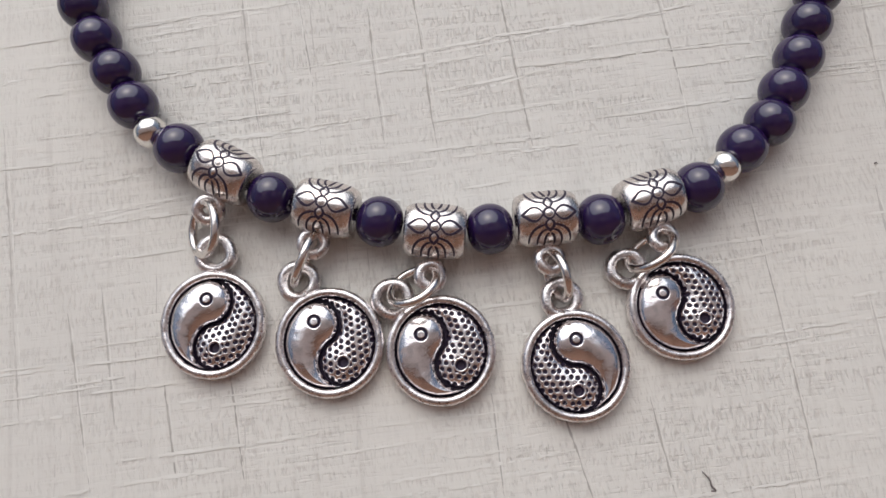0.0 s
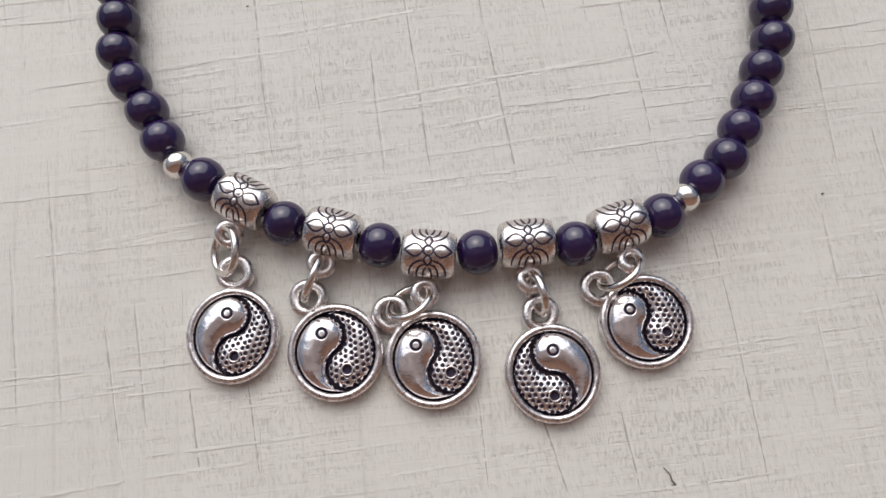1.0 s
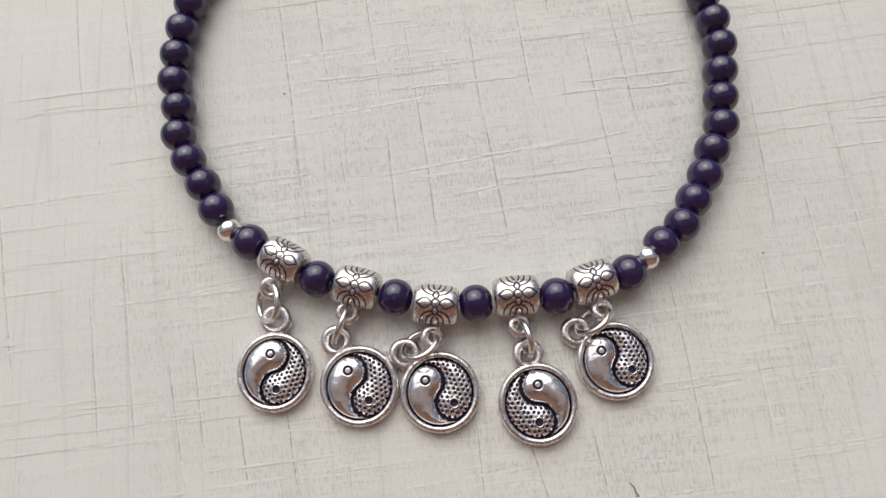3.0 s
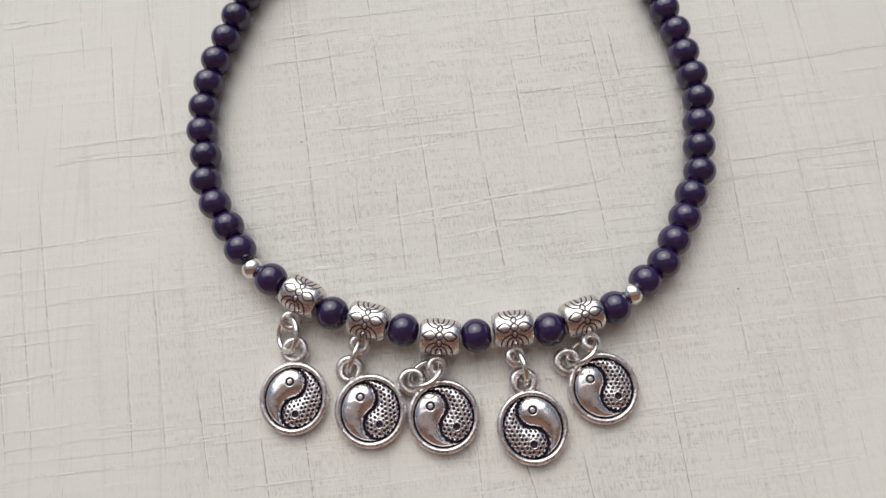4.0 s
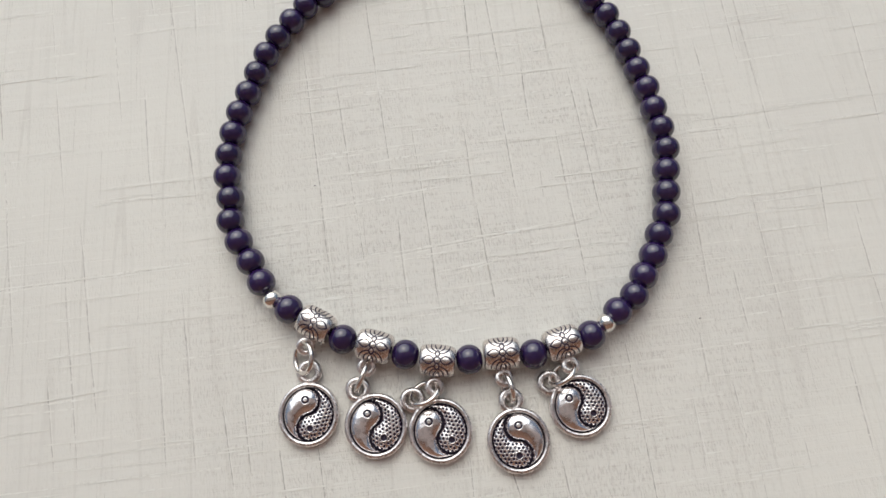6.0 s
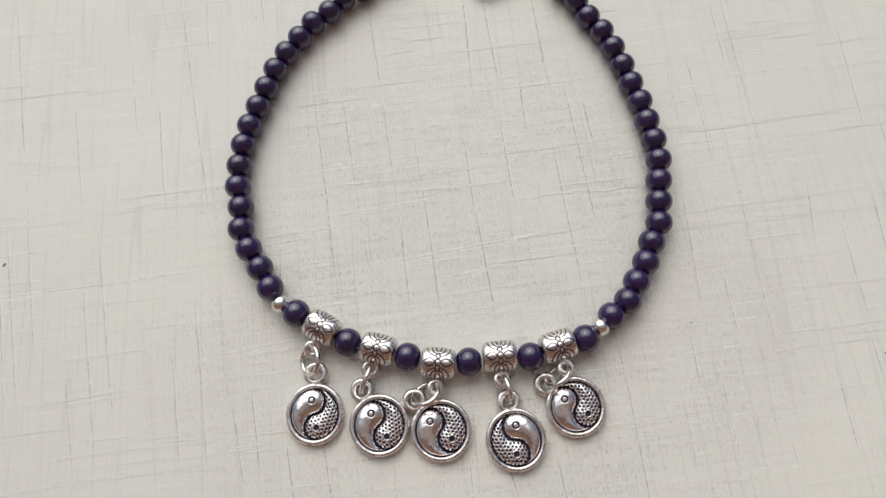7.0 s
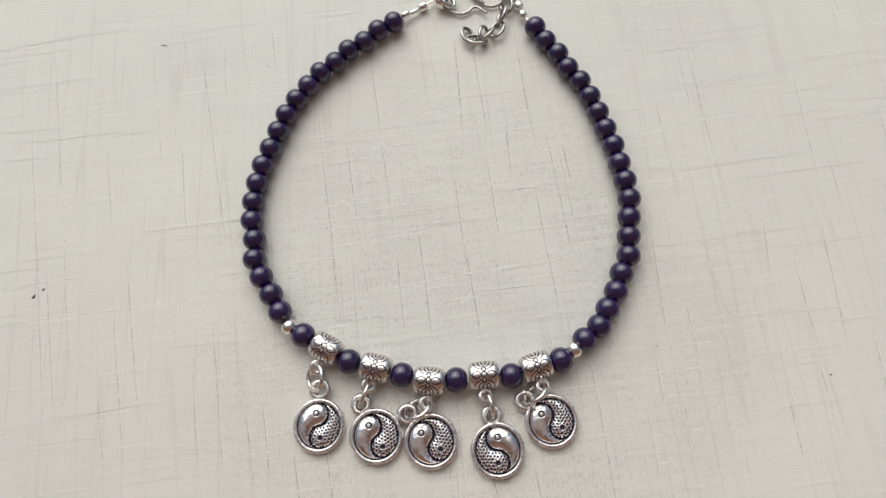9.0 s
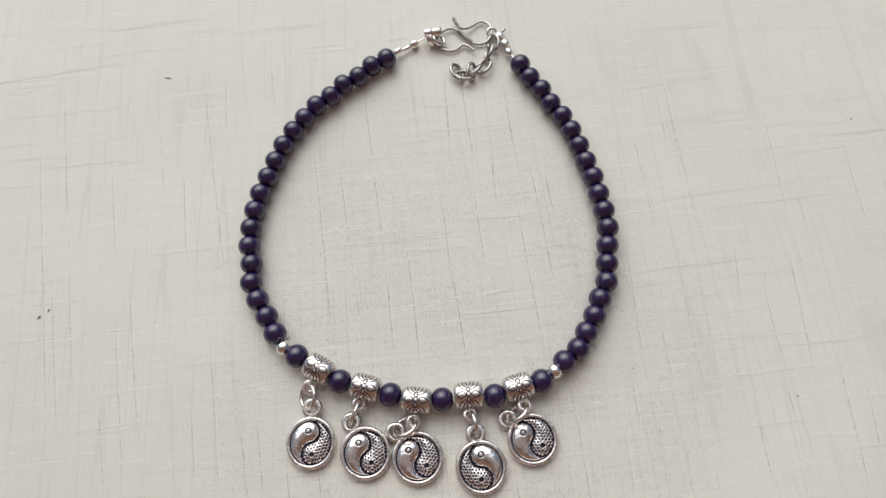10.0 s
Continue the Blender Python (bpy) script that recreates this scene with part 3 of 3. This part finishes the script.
# the jump rings that join bails and charms: tilt about the line between the two
for i, (lean, radius, shift, high) in enumerate(((46, 3.5, -0.7, 3.4), (80, 3.4, 0.0, 3.5), (47, 3.3, 0.3, 3.3), (78, 3.1, 0.0, 3.3), (62, 3.4, 0.4, 3.4))):
    (ax, ay), (bx, by) = BAILS[i], LOOPS[i]
    angle = math.degrees(math.atan2(by - ay, bx - ax))
    m = pose((ax + bx) / 2 * MM, (ay + by) / 2 * MM, (high + 0.3) * MM, 0, 0, angle) @ pose(0, shift * MM, 0, lean)
    part("jump_ring", ring(radius * MM, 0.6 * MM, 0.012, 48, seed=20 + i), WIRE_SILVER, necklace, "bright silver wire jump ring", m)

# ---- the clasp ----
def wire(name, points, radius, mat, label="", parent=necklace, steps=8, closed=False, sides=10):
    path = smooth_path([Vector(p) * MM for p in points], steps, closed)
    return part(name, tube(bmesh.new(), path, radius * MM, sides, closed), mat, parent, label)


wire("thread", [(-13.0, 111.2, 3.2), (-9.0, 114.9, 2.6), (-5.1, 117.0, 1.8), (-2.2, 119.2, 1.5), (2.0, 121.5, 1.6)], 0.28, WIRE_SILVER, "thin silver beading wire")
wire("thread", [(34.1, 108.7, 3.2), (30.3, 114.7, 2.2), (29.4, 118.2, 1.8), (27.8, 120.8, 1.6), (25.5, 122.6, 1.5)], 0.28, WIRE_SILVER, "thin silver beading wire")


def crimp(x, y, z, turn, length, radius):
    r, h = radius * 1.2, length * 0.58
    profile = [(-h * 0.8, 0.3), (-h, r * 0.8), (-h * 0.8, r), (h * 0.8, r), (h, r * 0.8), (h * 0.8, 0.3)]
    part("crimp_bead", lathe([(a * MM, c * MM) for a, c in profile], 14, True), BALL_SILVER, necklace, "tiny bright silver crimp", pose(x * MM, y * MM, z * MM, 0, 0, turn))


for spec in ((-7.8, 115.6, 2.3, 35, 2.2, 0.95), (-4.9, 117.1, 1.8, 30, 2.6, 0.6), (-2.2, 119.0, 1.6, 36, 2.2, 1.2), (27.6, 121.0, 1.9, -55, 2.2, 1.3), (29.4, 118.0, 1.9, -60, 2.2, 1.2), (30.5, 114.4, 2.2, -65, 2.0, 1.1)):
    crimp(*spec)
for k, (x, y, turn, lean) in enumerate(((3.0, 120.6, 8, 76), (4.4, 120.4, -6, 70), (6.4, 120.2, 14, 38))):
    part("end_ring", ring(2.2 * MM, 0.7 * MM, 0.03, seed=40 + k), BALL_SILVER, necklace, "bright silver split ring", pose(x * MM, y * MM, 2.4 * MM, 0, lean, turn))
wire("hook_clasp", [(18.8, 115.9, 1.6), (16.1, 118.3, 1.3), (14.3, 118.4, 1.2), (12.6, 116.8, 1.1), (10.0, 116.2, 1.1), (7.1, 117.4, 1.2), (5.4, 120.2, 1.5), (6.9, 122.9, 1.6), (8.5, 124.6, 1.4),
                    (11.1, 125.4, 1.2), (14.0, 123.7, 1.2), (16.0, 121.1, 1.2), (18.1, 119.4, 1.1), (20.8, 118.7, 1.1), (23.2, 119.8, 1.2), (24.9, 122.8, 1.5), (24.2, 126.3, 1.5), (22.0, 128.0, 1.2),
                    (20.0, 127.6, 1.2), (18.0, 126.0, 1.4), (15.4, 124.6, 2.0), (13.1, 125.6, 2.2), (11.7, 128.5, 2.2)], 0.48, CLASP_SILVER, "aged silver S-shaped hook clasp")
coil = [Vector((13.2 + 5.0 * t + 0.62 * math.cos(50 * t) * 0.62, 124.2 - 5.0 * t + 0.62 * math.cos(50 * t) * 0.62, 1.25 + 0.72 * math.sin(50 * t))) * MM for t in (i / 110 for i in range(111))]
part("hook_coil", tube(bmesh.new(), coil, 0.24 * MM, 6), CLASP_SILVER, necklace, "fine wire coiled round the hook")
part("end_ring", ring(1.6 * MM, 0.42 * MM, 0.02, seed=51), BALL_SILVER, necklace, "bright silver split ring", pose(24.9 * MM, 123.0 * MM, 1.6 * MM, 20, 10, 0))
wire("wire_tail", [(26.0, 122.2, 1.5), (27.8, 122.9, 1.7), (29.6, 124.2, 1.9)], 0.5, CLASP_SILVER, "stub of wire")

tip = [Vector((13.0 - 1.4 * t + 0.5 * math.cos(34 * t) * 0.7, 125.8 + 2.9 * t + 0.5 * math.cos(34 * t) * 0.4, 2.2 + 0.62 * math.sin(34 * t))) * MM for t in (i / 60 for i in range(61))]
part("hook_coil", tube(bmesh.new(), tip, 0.24 * MM, 6), CLASP_SILVER, necklace, "fine wire coiled round the hook")
collar = [(-2.9, 0.5), (-3.1, 1.4), (-2.9, 1.75), (-0.4, 1.8), (-0.2, 1.55), (0.2, 1.55), (0.4, 1.8), (2.9, 1.75), (3.1, 1.4), (2.9, 0.5)]
part("cord_end", lathe([(a * MM, c * MM) for a, c in collar], 14, True), BALL_SILVER, necklace, "bright faceted silver cord end", pose(4.4 * MM, 121.6 * MM, 4.0 * MM, 0, 0, 8))
LINKS = [(25.3, 119.0, -78, 35), (23.7, 114.8, -108, 64), (22.0, 109.6, -116, 24), (18.7, 107.4, -130, 60), (17.6, 107.6, 80, 55), (15.2, 105.8, 172, 22), (12.6, 107.6, 112, 26)]
for k, (x, y, turn, lean) in enumerate(LINKS):
    part("chain_link", ring(3.0 * MM, 0.6 * MM, 0.01, 36, 10, 0.72, 60 + k), CLASP_SILVER, necklace, "aged silver oval chain link", pose(x * MM, y * MM, (1.4 + 0.5 * (k % 2)) * MM, 0, 0, turn) @ pose(0, 0, 0, lean))

# ---- specks on the card ----
def speck(name, label, category, points, radius, mat=SPECK):
    path = smooth_path([Vector(p) * MM for p in points], 4)
    tagged(part(name, tube(bmesh.new(), path, lambda t: radius * MM * (0.5 + math.sin(math.pi * min(1, 0.1 + 0.8 * t))) * 0.7, 6, flat=0.5), mat), label, category, "specks on the card")


speck("lint", "short grey curled fibre lying on the card", "lint", [(33.4, -35.2, 0.15), (34.2, -36.2, 0.2), (34.4, -37.0, 0.2), (34.9, -37.6, 0.15), (34.3, -37.6, 0.15)], 0.12, FIBRE)
speck("dust_speck", "dark speck of dust on the card", "dust", [(-117.8, 23.0, 0.1), (-117.2, 23.6, 0.2), (-116.9, 23.9, 0.1)], 0.32, FIBRE)
speck("dust_speck", "dark speck of dust on the card", "dust", [(-115.0, 25.2, 0.1), (-114.7, 25.7, 0.2), (-114.5, 26.0, 0.1)], 0.24, FIBRE)
for x, y in ((109.4, -2.4), (142.7, 87.3), (63.0, 6.1), (-52.4, 99.0), (-31.2, 42.8)):
    speck("dust_speck", "dark speck of dust on the card", "dust", [(x - 0.25, y, 0.1), (x, y + 0.1, 0.2), (x + 0.25, y, 0.1)], 0.17 if x > 100 else 0.11, SPECK if x > 100 else FIBRE)
speck("lint", "short pale grey fibre lying on the card", "lint", [(-89.2, 108.3, 0.1), (-88.0, 108.1, 0.2), (-86.9, 107.8, 0.1)], 0.14, FIBRE)
